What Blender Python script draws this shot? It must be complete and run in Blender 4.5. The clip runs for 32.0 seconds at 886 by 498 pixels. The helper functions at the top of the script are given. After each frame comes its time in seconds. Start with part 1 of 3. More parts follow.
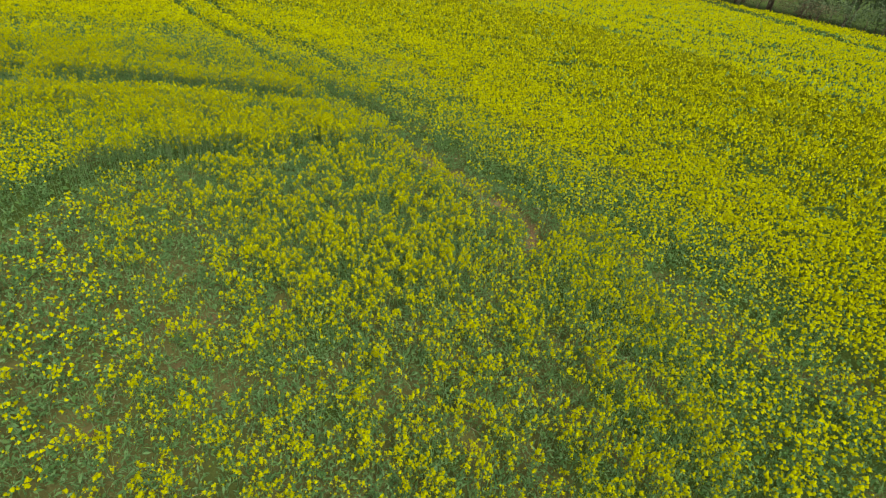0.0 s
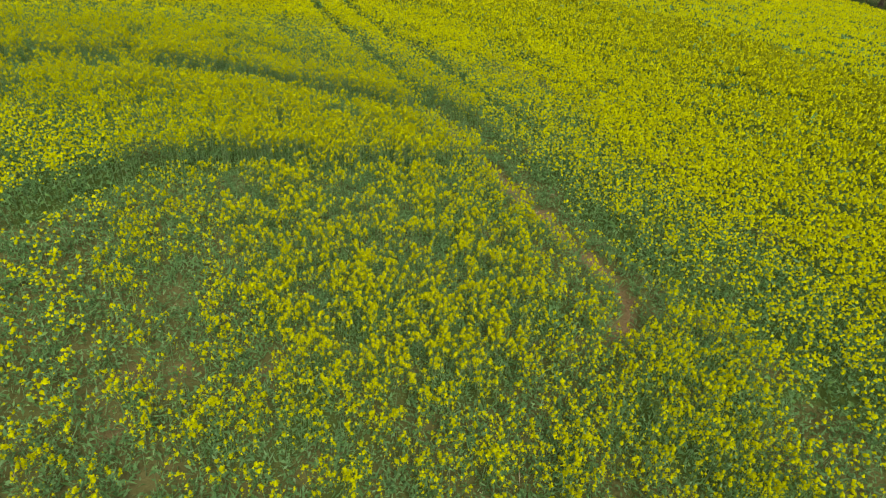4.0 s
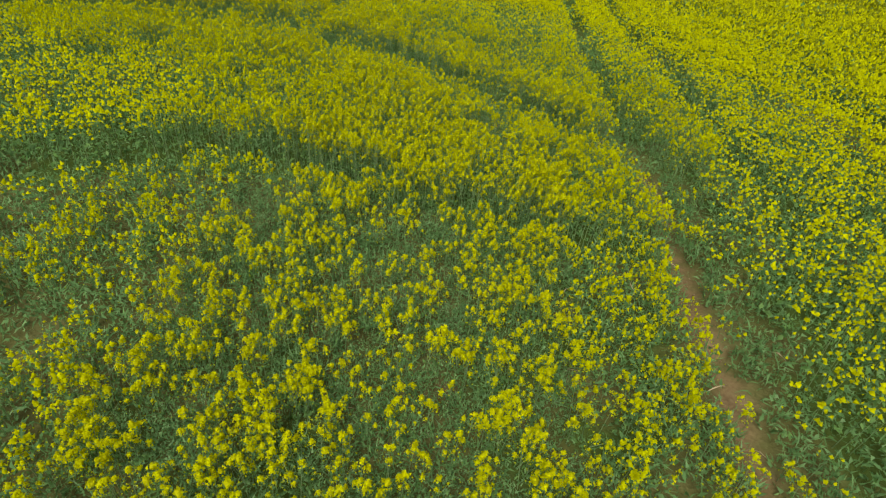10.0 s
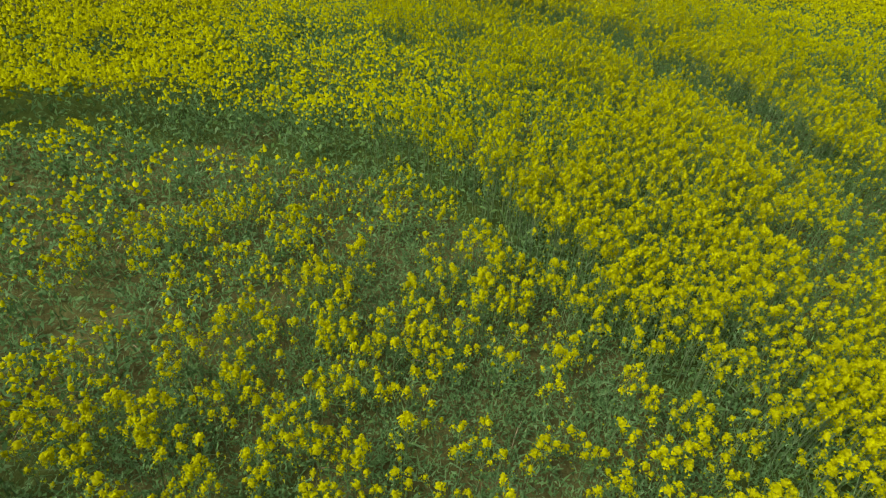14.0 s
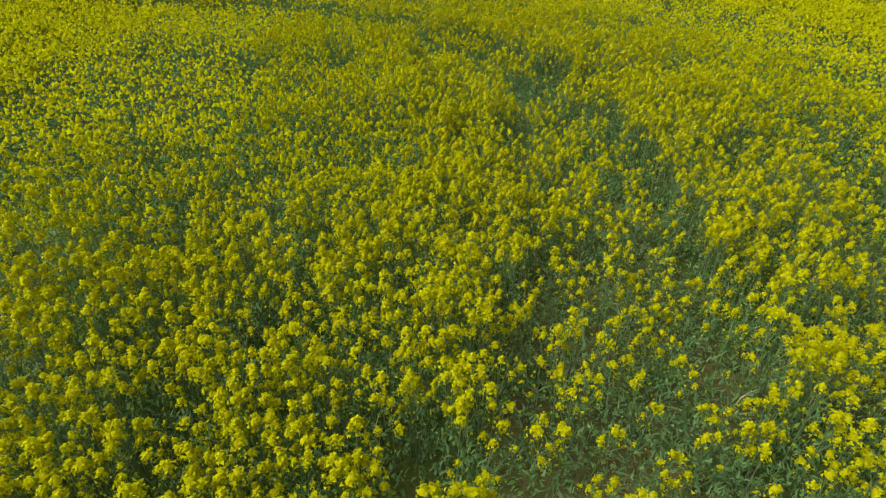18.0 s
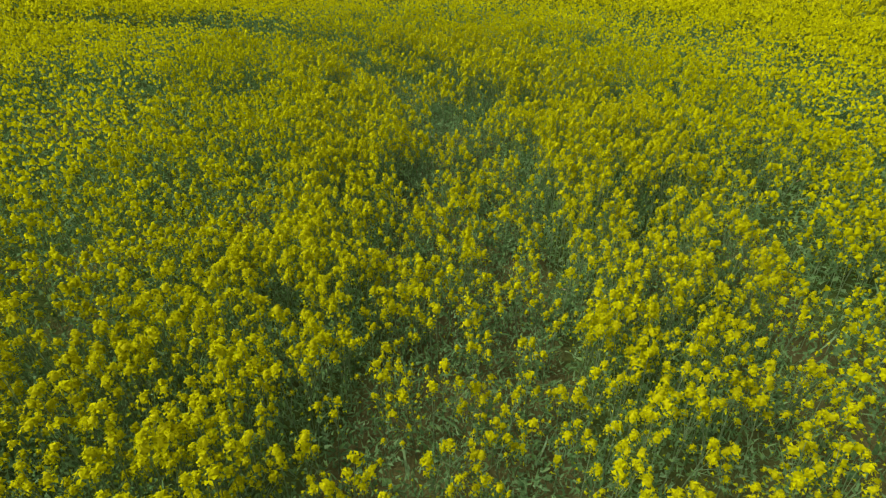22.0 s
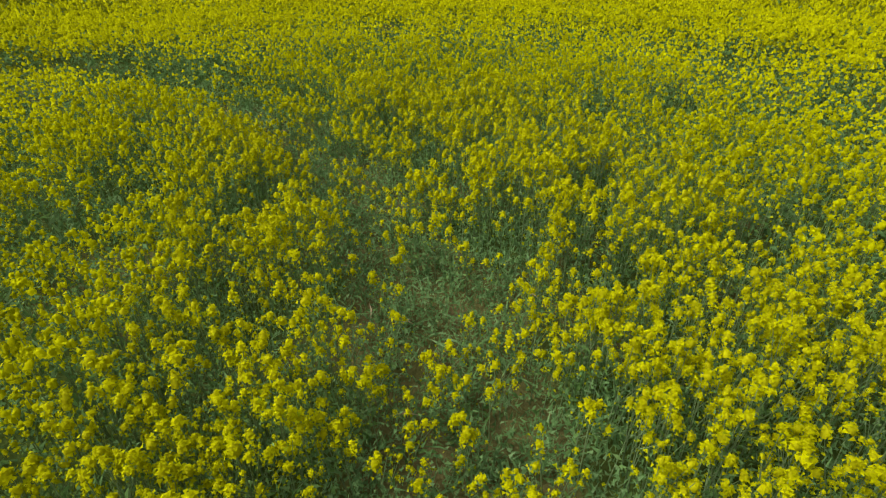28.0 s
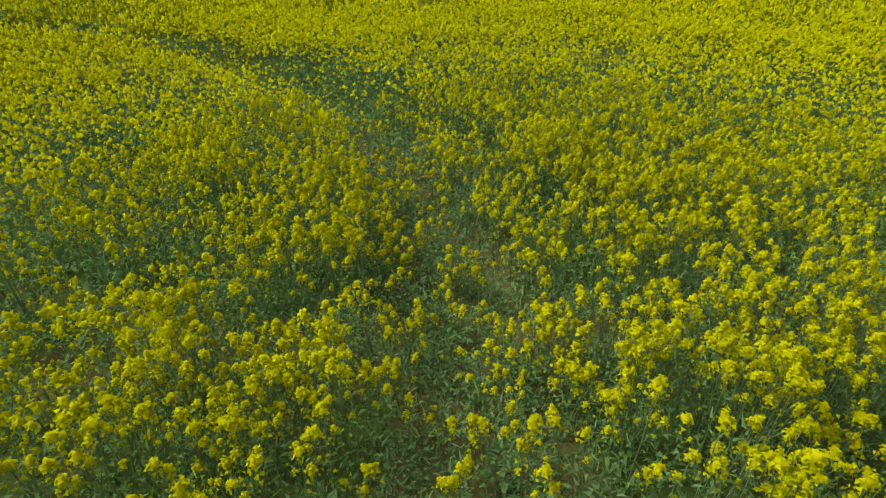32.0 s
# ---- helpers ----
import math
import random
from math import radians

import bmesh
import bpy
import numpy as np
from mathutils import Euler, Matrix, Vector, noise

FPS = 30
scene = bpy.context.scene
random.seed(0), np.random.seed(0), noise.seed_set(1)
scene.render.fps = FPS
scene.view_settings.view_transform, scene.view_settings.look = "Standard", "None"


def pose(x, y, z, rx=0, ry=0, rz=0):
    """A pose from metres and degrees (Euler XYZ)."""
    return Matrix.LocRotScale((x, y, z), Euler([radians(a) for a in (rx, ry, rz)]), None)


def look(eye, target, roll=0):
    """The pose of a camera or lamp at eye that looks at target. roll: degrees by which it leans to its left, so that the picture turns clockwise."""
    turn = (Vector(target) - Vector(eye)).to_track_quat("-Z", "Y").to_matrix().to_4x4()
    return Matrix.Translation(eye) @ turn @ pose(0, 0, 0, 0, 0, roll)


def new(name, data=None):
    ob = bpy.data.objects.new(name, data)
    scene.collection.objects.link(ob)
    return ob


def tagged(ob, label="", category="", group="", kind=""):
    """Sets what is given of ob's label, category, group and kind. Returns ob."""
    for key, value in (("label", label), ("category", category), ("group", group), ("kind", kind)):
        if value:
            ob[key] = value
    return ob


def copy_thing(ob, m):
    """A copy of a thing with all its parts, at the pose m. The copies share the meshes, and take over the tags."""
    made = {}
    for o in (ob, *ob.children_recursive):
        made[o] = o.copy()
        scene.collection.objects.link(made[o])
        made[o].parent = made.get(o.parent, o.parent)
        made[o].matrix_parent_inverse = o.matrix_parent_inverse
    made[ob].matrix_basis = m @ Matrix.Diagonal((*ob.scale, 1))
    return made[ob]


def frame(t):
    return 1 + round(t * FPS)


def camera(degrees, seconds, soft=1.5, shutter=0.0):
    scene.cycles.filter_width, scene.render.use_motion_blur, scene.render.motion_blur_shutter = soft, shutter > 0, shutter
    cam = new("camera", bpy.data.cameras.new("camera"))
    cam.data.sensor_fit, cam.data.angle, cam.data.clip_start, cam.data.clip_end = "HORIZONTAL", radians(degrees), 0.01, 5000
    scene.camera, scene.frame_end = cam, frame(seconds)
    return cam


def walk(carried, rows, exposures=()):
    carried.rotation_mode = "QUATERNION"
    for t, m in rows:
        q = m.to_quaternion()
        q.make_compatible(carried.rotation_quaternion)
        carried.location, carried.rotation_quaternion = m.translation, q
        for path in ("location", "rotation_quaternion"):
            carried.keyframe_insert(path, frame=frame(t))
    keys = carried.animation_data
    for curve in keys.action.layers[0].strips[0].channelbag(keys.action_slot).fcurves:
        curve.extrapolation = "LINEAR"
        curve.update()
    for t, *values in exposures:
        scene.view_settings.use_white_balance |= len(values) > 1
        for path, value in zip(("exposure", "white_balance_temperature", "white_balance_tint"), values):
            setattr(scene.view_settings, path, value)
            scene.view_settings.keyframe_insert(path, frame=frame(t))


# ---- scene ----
cam = camera(77.4, 32.0, soft=1.25)
PATH = [
    (0, (-0.215, 0.620, 6.957), (-0.157, 2.300, 5.874), 8.01),
    (0.5, (0.147, 0.896, 6.949), (0.104, 2.571, 5.857), 8.00),
    (1, (0.448, 1.221, 6.953), (0.301, 2.882, 5.849), 7.93),
    (1.5, (0.680, 1.601, 6.929), (0.423, 3.243, 5.817), 7.85),
    (2, (0.846, 2.030, 6.933), (0.517, 3.654, 5.813), 7.74),
    (2.5, (0.963, 2.486, 6.773), (0.596, 4.104, 5.657), 7.54),
    (4.5, (0.769, 4.192, 6.365), (0.353, 5.792, 5.240), 7.95),
    (5, (0.762, 4.713, 6.234), (0.289, 6.297, 5.108), 7.93),
    (5.5, (0.730, 5.226, 6.088), (0.217, 6.796, 4.961), 8.01),
    (6, (0.710, 5.724, 5.900), (0.163, 7.284, 4.774), 7.92),
    (6.5, (0.743, 6.203, 5.728), (0.162, 7.751, 4.602), 7.68),
    (7, (0.781, 6.734, 5.576), (0.149, 8.260, 4.448), 7.43),
    (7.5, (0.843, 7.325, 5.424), (0.143, 8.820, 4.294), 7.29),
    (8, (0.930, 7.968, 5.287), (0.153, 9.420, 4.152), 6.95),
    (8.5, (1.003, 8.614, 5.154), (0.147, 10.016, 4.013), 6.80),
    (9, (1.065, 9.207, 5.058), (0.106, 10.534, 3.909), 6.58),
    (9.5, (1.049, 9.557, 4.957), (-0.009, 10.798, 3.799), 6.38),
    (10, (0.968, 9.706, 4.854), (-0.190, 10.847, 3.690), 6.13),
    (10.5, (0.814, 9.826, 4.757), (-0.436, 10.859, 3.586), 5.94),
    (11, (0.624, 10.058, 4.675), (-0.704, 10.982, 3.500), 5.90),
    (11.5, (0.428, 10.424, 4.591), (-0.971, 11.231, 3.412), 5.61),
    (12, (0.219, 10.856, 4.579), (-1.238, 11.529, 3.386), 5.21),
    (12.5, (-0.005, 11.270, 4.533), (-1.511, 11.807, 3.332), 4.79),
    (13, (-0.260, 11.685, 4.483), (-1.802, 12.085, 3.273), 4.28),
    (13.5, (-0.531, 12.141, 4.417), (-2.101, 12.394, 3.204), 3.79),
    (15.5, (-2.486, 14.839, 3.598), (-4.125, 14.590, 2.480), 1.46),
    (16, (-2.892, 15.510, 3.544), (-4.531, 15.232, 2.433), 1.16),
    (16.5, (-3.272, 16.175, 3.486), (-4.912, 15.874, 2.382), 0.91),
    (17, (-3.601, 16.730, 3.434), (-5.241, 16.414, 2.334), 0.86),
    (17.5, (-3.900, 17.236, 3.363), (-5.541, 16.906, 2.268), 0.76),
    (18, (-4.157, 17.667, 3.320), (-5.798, 17.326, 2.227), 0.56),
    (18.5, (-4.294, 17.886, 3.308), (-5.933, 17.541, 2.216), 0.44),
    (19, (-4.359, 17.973, 3.325), (-5.996, 17.624, 2.231), 0.49),
    (19.5, (-4.452, 18.077, 3.335), (-6.091, 17.724, 2.243), 0.58),
    (20, (-4.615, 18.251, 3.336), (-6.255, 17.894, 2.250), 0.57),
    (20.5, (-4.801, 18.447, 3.334), (-6.444, 18.086, 2.253), 0.48),
    (21, (-5.018, 18.633, 3.325), (-6.662, 18.267, 2.247), 0.36),
    (21.5, (-5.296, 18.772, 3.314), (-6.942, 18.403, 2.239), 0.24),
    (22, (-5.649, 18.853, 3.305), (-7.295, 18.480, 2.233), 0.20),
    (22.5, (-6.069, 18.889, 3.299), (-7.716, 18.510, 2.229), 0.01),
    (23, (-6.500, 18.882, 3.287), (-8.148, 18.502, 2.219), 0.02),
    (23.5, (-6.934, 18.862, 3.268), (-8.581, 18.476, 2.201), -0.05),
    (24, (-7.337, 18.819, 3.242), (-8.986, 18.430, 2.179), 0.02),
    (24.5, (-7.763, 18.750, 3.216), (-9.411, 18.357, 2.153), -0.01),
    (25, (-8.167, 18.666, 3.173), (-9.816, 18.267, 2.114), -0.09),
    (25.5, (-8.549, 18.561, 3.133), (-10.199, 18.160, 2.077), -0.05),
    (27.5, (-10.040, 18.235, 3.067), (-11.673, 17.783, 2.004), -0.74),
    (28, (-10.308, 18.098, 3.056), (-11.939, 17.644, 1.992), -0.70),
    (28.5, (-10.545, 17.955, 3.051), (-12.176, 17.497, 1.988), -0.69),
    (29, (-10.764, 17.799, 3.038), (-12.395, 17.341, 1.976), -0.68),
    (29.5, (-11.010, 17.704, 3.031), (-12.639, 17.238, 1.967), -0.73),
    (30, (-11.322, 17.692, 3.026), (-12.939, 17.196, 1.960), -0.80),
    (30.5, (-11.671, 17.733, 3.002), (-13.259, 17.143, 1.939), -0.91),
    (31, (-12.011, 17.732, 2.974), (-13.533, 16.979, 1.918), -0.54),
    (31.5, (-12.339, 17.724, 2.926), (-13.764, 16.790, 1.880), -0.24),
    (32, (-12.729, 17.736, 2.882), (-14.047, 16.649, 1.843), -0.26),
]
walk(cam, [(t, look(eye, target, roll)) for t, eye, target, roll in PATH],
     [(0.0, 0.41, 6500, 2.5), (7.0, 0.36, 6500, 2.8), (13.0, 0.26, 6500, 3.5), (18.0, 0.34, 6500, 8.5), (25.0, 0.32, 6500, 8), (32.0, 0.39, 6500, 7.5)])

# ---- sky and sun: bright overcast, the light soft and high ----
world = bpy.data.worlds.new("overcast_sky")
scene.world = world
world.use_nodes = True
wn = world.node_tree.nodes
sky = wn.new("ShaderNodeTexSky")
sky.sky_type = 'NISHITA'
sky.sun_disc = False
SUN_UP, SUN_TURN = 52.0, 150.0
sky.sun_elevation, sky.sun_rotation = radians(SUN_UP), radians(SUN_TURN)
sky.air_density, sky.dust_density, sky.ozone_density = 1.0, 4.0, 1.0
wn["Background"].inputs["Strength"].default_value = 0.13
grey = wn.new("ShaderNodeHueSaturation")     # cloud takes most of the blue out
grey.inputs["Saturation"].default_value = 0.1
world.node_tree.links.new(sky.outputs[0], grey.inputs["Color"])
world.node_tree.links.new(grey.outputs[0], wn["Background"].inputs["Color"])
sun = new("sun", bpy.data.lights.new("sun", 'SUN'))
sun.data.energy, sun.data.angle, sun.data.color = 1.4, radians(14), (1.0, 0.98, 0.93)
ca, sa = math.cos(radians(SUN_UP)), math.sin(radians(SUN_UP))
sun.matrix_world = look((0, 0, 60), Vector((0, 0, 60)) - Vector((ca * math.sin(radians(SUN_TURN)), ca * math.cos(radians(SUN_TURN)), sa)))


# ---- materials ----
def material(name, stops, scale=8.0, rough=0.7, island=0.5, clear=0.0, bump=0.0, fine=60.0, spec=0.3):
    """A leaf, petal, bark or soil surface: a ramp of base colours driven by position noise at two scales and by chance from piece to piece."""
    m = bpy.data.materials.new(name)
    m.use_nodes = True
    n, l = m.node_tree.nodes, m.node_tree.links
    b = n["Principled BSDF"]
    geo, pos = n.new("ShaderNodeNewGeometry"), n.new("ShaderNodeTexCoord")
    big, small, ramp = n.new("ShaderNodeTexNoise"), n.new("ShaderNodeTexNoise"), n.new("ShaderNodeValToRGB")
    big.inputs["Scale"].default_value, small.inputs["Scale"].default_value = scale, fine
    big.inputs["Detail"].default_value = small.inputs["Detail"].default_value = 3.0
    for node in (big, small):
        l.new(geo.outputs["Position"], node.inputs["Vector"])
    mix, mix2 = n.new("ShaderNodeMix"), n.new("ShaderNodeMix")
    mix.inputs[0].default_value, mix2.inputs[0].default_value = 0.35, island
    l.new(big.outputs["Fac"], mix.inputs[2]), l.new(small.outputs["Fac"], mix.inputs[3])
    spread = n.new("ShaderNodeMapRange")
    spread.inputs[1].default_value, spread.inputs[2].default_value = 0.3, 0.7
    l.new(mix.outputs[0], spread.inputs[0])
    l.new(spread.outputs[0], mix2.inputs[2]), l.new(geo.outputs["Random Per Island"], mix2.inputs[3])
    l.new(mix2.outputs[0], ramp.inputs[0])
    while len(ramp.color_ramp.elements) < len(stops):
        ramp.color_ramp.elements.new(0.5)
    for e, (p, c) in zip(ramp.color_ramp.elements, stops):
        e.position, e.color = p, (*c, 1)
    l.new(ramp.outputs[0], b.inputs["Base Color"])
    b.inputs["Roughness"].default_value, b.inputs["Specular IOR Level"].default_value = rough, spec
    if bump:
        bp = n.new("ShaderNodeBump")
        bp.inputs["Strength"].default_value, bp.inputs["Distance"].default_value = bump, 0.02
        l.new(small.outputs["Fac"], bp.inputs["Height"]), l.new(bp.outputs[0], b.inputs["Normal"])
    if clear:
        tr, add = n.new("ShaderNodeBsdfTranslucent"), n.new("ShaderNodeMixShader")
        add.inputs[0].default_value = clear
        l.new(ramp.outputs[0], tr.inputs[0])
        l.new(b.outputs[0], add.inputs[1]), l.new(tr.outputs[0], add.inputs[2])
        l.new(add.outputs[0], n["Material Output"].inputs[0])
    return m


# Wide petal ramp: heads' bright tops and shaded undersides put in as random tone.
petal = material("rape_petal", [(0.0, (0.22, 0.224, 0.001)), (0.45, (0.45, 0.45, 0.0012)), (1.0, (0.68, 0.665, 0.0015))], 3.0, 0.9, 0.5, 0.3, fine=130.0, spec=0.04)
# Bud colour held below the petals', with the shade between flowers put into it.
shaded_bud = material("shaded_flower_bud", [(0.0, (0.28, 0.275, 0.003)), (1.0, (0.47, 0.445, 0.003))], 30.0, 0.8, 0.6, fine=130.0, spec=0.05)
floret = material("opening_floret", [(0.0, (0.22, 0.29, 0.008)), (0.6, (0.40, 0.44, 0.006)), (1.0, (0.56, 0.56, 0.004))], 20.0, 0.85, 0.8, 0.3, spec=0.05)
leaf_green = material("rape_leaf", [(0.0, (0.08, 0.165, 0.046)), (0.5, (0.138, 0.25, 0.064)), (1.0, (0.235, 0.35, 0.125))], 2.0, 0.75, 0.6, 0.25, spec=0.05)
shoot = material("green_shoot", [(0.0, (0.17, 0.2, 0.016)), (0.6, (0.29, 0.3, 0.012)), (1.0, (0.42, 0.41, 0.008))], 6.0, 0.85, 0.8, 0.25, spec=0.05)
stem_green = material("rape_stem", [(0.0, (0.10, 0.16, 0.06)), (1.0, (0.22, 0.30, 0.12))], 12.0, 0.6, 0.5)
weed_green = material("weed_leaf", [(0.0, (0.085, 0.168, 0.055)), (0.6, (0.142, 0.25, 0.082)), (1.0, (0.235, 0.345, 0.158))], 3.0, 0.75, 0.6, 0.25, spec=0.12)
straw = material("dry_stalk", [(0.0, (0.28, 0.20, 0.11)), (1.0, (0.45, 0.36, 0.22))], 20.0, 0.8, 0.6)
soil = material("reddish_soil", [(0.0, (0.11, 0.07, 0.033)), (0.5, (0.18, 0.118, 0.056)), (1.0, (0.26, 0.178, 0.09))], 1.3, 0.95, 0.0, bump=0.8, fine=22.0, spec=0.05)
clod_mat = material("soil_clod", [(0.0, (0.16, 0.105, 0.055)), (1.0, (0.32, 0.22, 0.13))], 9.0, 0.95, 0.5, bump=0.5)
# Dark green mixed into the soil: low cover, and shade painted under the crop.
nt = soil.node_tree
cover, tint = nt.nodes.new("ShaderNodeAttribute"), nt.nodes.new("ShaderNodeMix")
cover.attribute_name, tint.data_type = "cover_and_shade", 'RGBA'
tint.inputs[7].default_value = (0.072, 0.108, 0.021, 1)
nt.links.new(cover.outputs["Fac"], tint.inputs[0])
nt.links.new(nt.nodes["Color Ramp"].outputs[0], tint.inputs[6]), nt.links.new(tint.outputs[2], nt.nodes["Principled BSDF"].inputs["Base Color"])
bark = material("bark", [(0.0, (0.07, 0.05, 0.035)), (1.0, (0.19, 0.14, 0.10))], 6.0, 0.9, 0.0, bump=0.8)
tree_leaf = material("tree_leaf", [(0.0, (0.08, 0.125, 0.05)), (0.6, (0.13, 0.18, 0.08)), (1.0, (0.20, 0.24, 0.115))], 0.8, 0.6, 0.6, 0.2)
scrub_leaf = material("dry_scrub", [(0.0, (0.10, 0.10, 0.05)), (1.0, (0.26, 0.20, 0.11))], 0.8, 0.8, 0.6, 0.2)

# ---- the plan of the field ----
rng = np.random.default_rng(7)
TABLE = rng.random((64, 64))


def vnoise(x, y, size, seed=0):
    """Smooth noise of 0 to 1 with lumps about size metres wide."""
    u, v = x / size + 13.7 * seed, y / size + 7.3 * seed
    i, j = np.floor(u).astype(int), np.floor(v).astype(int)
    a, b = u - i, v - j
    a, b = a * a * (3 - 2 * a), b * b * (3 - 2 * b)
    at = lambda p, q: TABLE[p % 64, q % 64]
    return (at(i, j) * (1 - a) + at(i + 1, j) * a) * (1 - b) + (at(i, j + 1) * (1 - a) + at(i + 1, j + 1) * a) * b


def step(a, b, v):
    k = np.clip((v - a) / (b - a), 0, 1)
    return k * k * (3 - 2 * k)


def away(x, y, line):
    """Distance to a line through the points given."""
    d = np.full(np.shape(x), 1e9)
    for (ax, ay), (bx, by) in zip(line, line[1:]):
        ux, uy = bx - ax, by - ay
        k = np.clip(((x - ax) * ux + (y - ay) * uy) / (ux * ux + uy * uy), 0, 1)
        d = np.minimum(d, np.hypot(x - ax - k * ux, y - ay - k * uy))
    return d


def inside(x, y, poly):
    hit = np.zeros(np.shape(x), bool)
    for (ax, ay), (bx, by) in zip(poly, poly[1:] + poly[:1]):
        hit ^= ((ay > y) != (by > y)) & (x < (bx - ax) * (y - ay) / (by - ay + 1e-12) + ax)
    return hit


RING = [(-3.4, 18.8), (-4.3, 18.8), (-5.5, 18.8), (-7.4, 18.9), (-8.7, 18.8), (-9.5, 18.65), (-10.9, 18.3), (-12.0, 17.8), (-13.3, 17.15), (-14.5, 16.35), (-15.5, 15.4),
        (-16.4, 14.4), (-17.2, 13.3), (-17.8, 11.9), (-18.1, 10.2), (-18.3, 8.7), (-18.4, 6.7), (-18.1, 4.5), (-17.5, 2.5), (-16.5, -1.0)]
BELT = [(-4.2, 18.0), (-5.2, 17.7), (-6.1, 17.4), (-7.4, 17.5), (-8.9, 17.4), (-10.2, 17.2), (-11.7, 16.85), (-12.7, 16.7), (-14.2, 16.0), (-15.5, 14.9), (-16.3, 14.0), (-17.2, 12.3), (-17.8, 9.0), (-18.0, 5.0),
        (-18.8, 5.0), (-19.0, 9.1), (-18.8, 12.1), (-18.2, 14.2), (-17.3, 15.4), (-16.4, 16.3), (-15.3, 17.0), (-14.0, 17.9), (-13.0, 18.3), (-11.8, 18.7), (-10.4, 18.95), (-8.8, 19.25), (-7.0, 19.3), (-5.5, 19.3), (-4.2, 19.1)]
TRAM_1 = [(-2.6, 18.2), (-3.5, 18.95), (-4.7, 20.1), (-5.8, 21.2), (-7.4, 22.8), (-9.6, 25.1), (-12.4, 28.1), (-28.0, 46.0)]
TRAM_2 = [(-0.6, 18.8), (-1.35, 19.5), (-2.6, 20.7), (-4.2, 22.35), (-5.6, 23.8), (-7.6, 25.7), (-9.7, 27.6), (-11.5, 29.5), (-27.0, 47.0)]
PATH_SOIL = [(-4.3, 20.1), (-2.9, 18.9), (-2.0, 17.8), (-1.0, 16.7), (0.1, 15.5), (0.9, 14.6), (1.7, 13.9), (2.2, 13.2), (2.4, 12.4), (2.3, 11.7)]
PATCH = [(-8.6, 5.2), (-9.3, 6.5), (-9.3, 7.8), (-8.95, 9.0), (-8.8, 10.3), (-8.55, 11.5), (-8.3, 12.5), (-7.7, 12.8), (-7.2, 13.4), (-6.6, 13.9), (-5.9, 14.2),
         (-5.3, 14.6), (-4.4, 15.2), (-3.3, 15.4), (-2.4, 16.0), (-1.6, 17.1), (0.0, 15.7), (0.9, 14.8), (2.0, 13.3), (2.5, 10.9), (2.1, 9.4), (3.0, 8.0), (2.6, 6.6), (2.2, 5.1), (1.5, 2.0),
         (-3.0, 2.0), (-6.0, 3.5)]
VERGE = [(-2.6, 19.0), (-1.4, 17.65), (-0.3, 16.6), (0.9, 15.5), (1.9, 14.5), (2.8, 13.6), (3.3, 12.8)]
LANE = [(23.0, 66.0), (25.5, 59.1), (28.6, 52.0), (30.5, 47.0), (34.0, 43.0), (44.0, 34.0)]
EDGE_N, EDGE = (0.667, 0.745), 64.1     # the field ends where x * 0.667 + y * 0.745 passes this
GAPS = [(-13.1, 12.4, 0.5), (-11.1, 15.3, 0.45), (-14.0, 13.9, 0.5), (-16.7, 18.7, 0.4), (-14.3, 18.2, 0.4), (-16.4, 19.9, 0.4), (-21.2, 22.9, 0.6), (-15.3, 21.9, 0.5), (-8.7, 17.0, 0.4),
        (-14.0, 18.4, 0.35), (-14.8, 19.5, 0.4), (-21.6, 21.6, 0.6), (-10.9, 21.0, 0.5), (-14.7, 11.3, 0.5), (-21.3, 14.0, 0.6), (-17.7, 12.9, 0.5),
        (-13.6, 13.6, 0.55), (-14.4, 15.0, 0.5), (-17.4, 16.8, 0.35), (2.2, 31.3, 0.8), (3.5, 21.5, 0.6), (5.1, 27.8, 0.7), (-3.5, 28.6, 0.7), (0.8, 24.1, 0.5), (5.7, 17.2, 0.5), (9.0, 16.4, 0.6),
        (3.0, 20.5, 0.4), (0.5, 23.3, 0.4), (5.0, 10.4, 0.6), (10.5, 14.6, 0.6), (-11.9, 6.7, 0.5), (-12.4, 5.0, 0.5), (3.9, 12.9, 0.6), (4.7, 12.1, 0.6), (5.5, 11.1, 0.7),
        (-18.3, 19.2, 0.5), (-22.9, 13.5, 0.5), (-11.1, 19.7, 0.4), (-12, 21, 0.5), (-15.5, 18.1, 0.4), (-10, 21.1, 0.5), (-9.8, 9.9, 0.5), (-11.6, 9.8, 0.5), (-13.8, 9.9, 0.5), (0.9, 25.1, 0.7), (6.1, 30.4, 0.8), (0.2, 19.7, 0.5), (6.7, 28.1, 0.7), (8.2, 28.3, 0.6), (7.4, 18.2, 0.6), (7.7, 8.3, 0.7), (9.8, 17.2, 0.6), (-6.0, 17.2, 0.4), (-13.6, 17.3, 0.6), (-14.2, 17.6, 0.5), (-9.2, 20.6, 0.5)]
WALL = [(-8.6, 5.2), (-9.3, 6.5), (-9.3, 7.8), (-8.95, 9.0), (-8.8, 10.3), (-8.55, 11.5), (-8.3, 12.5), (-7.7, 12.8), (-7.2, 13.4), (-6.6, 13.9), (-5.9, 14.2)]
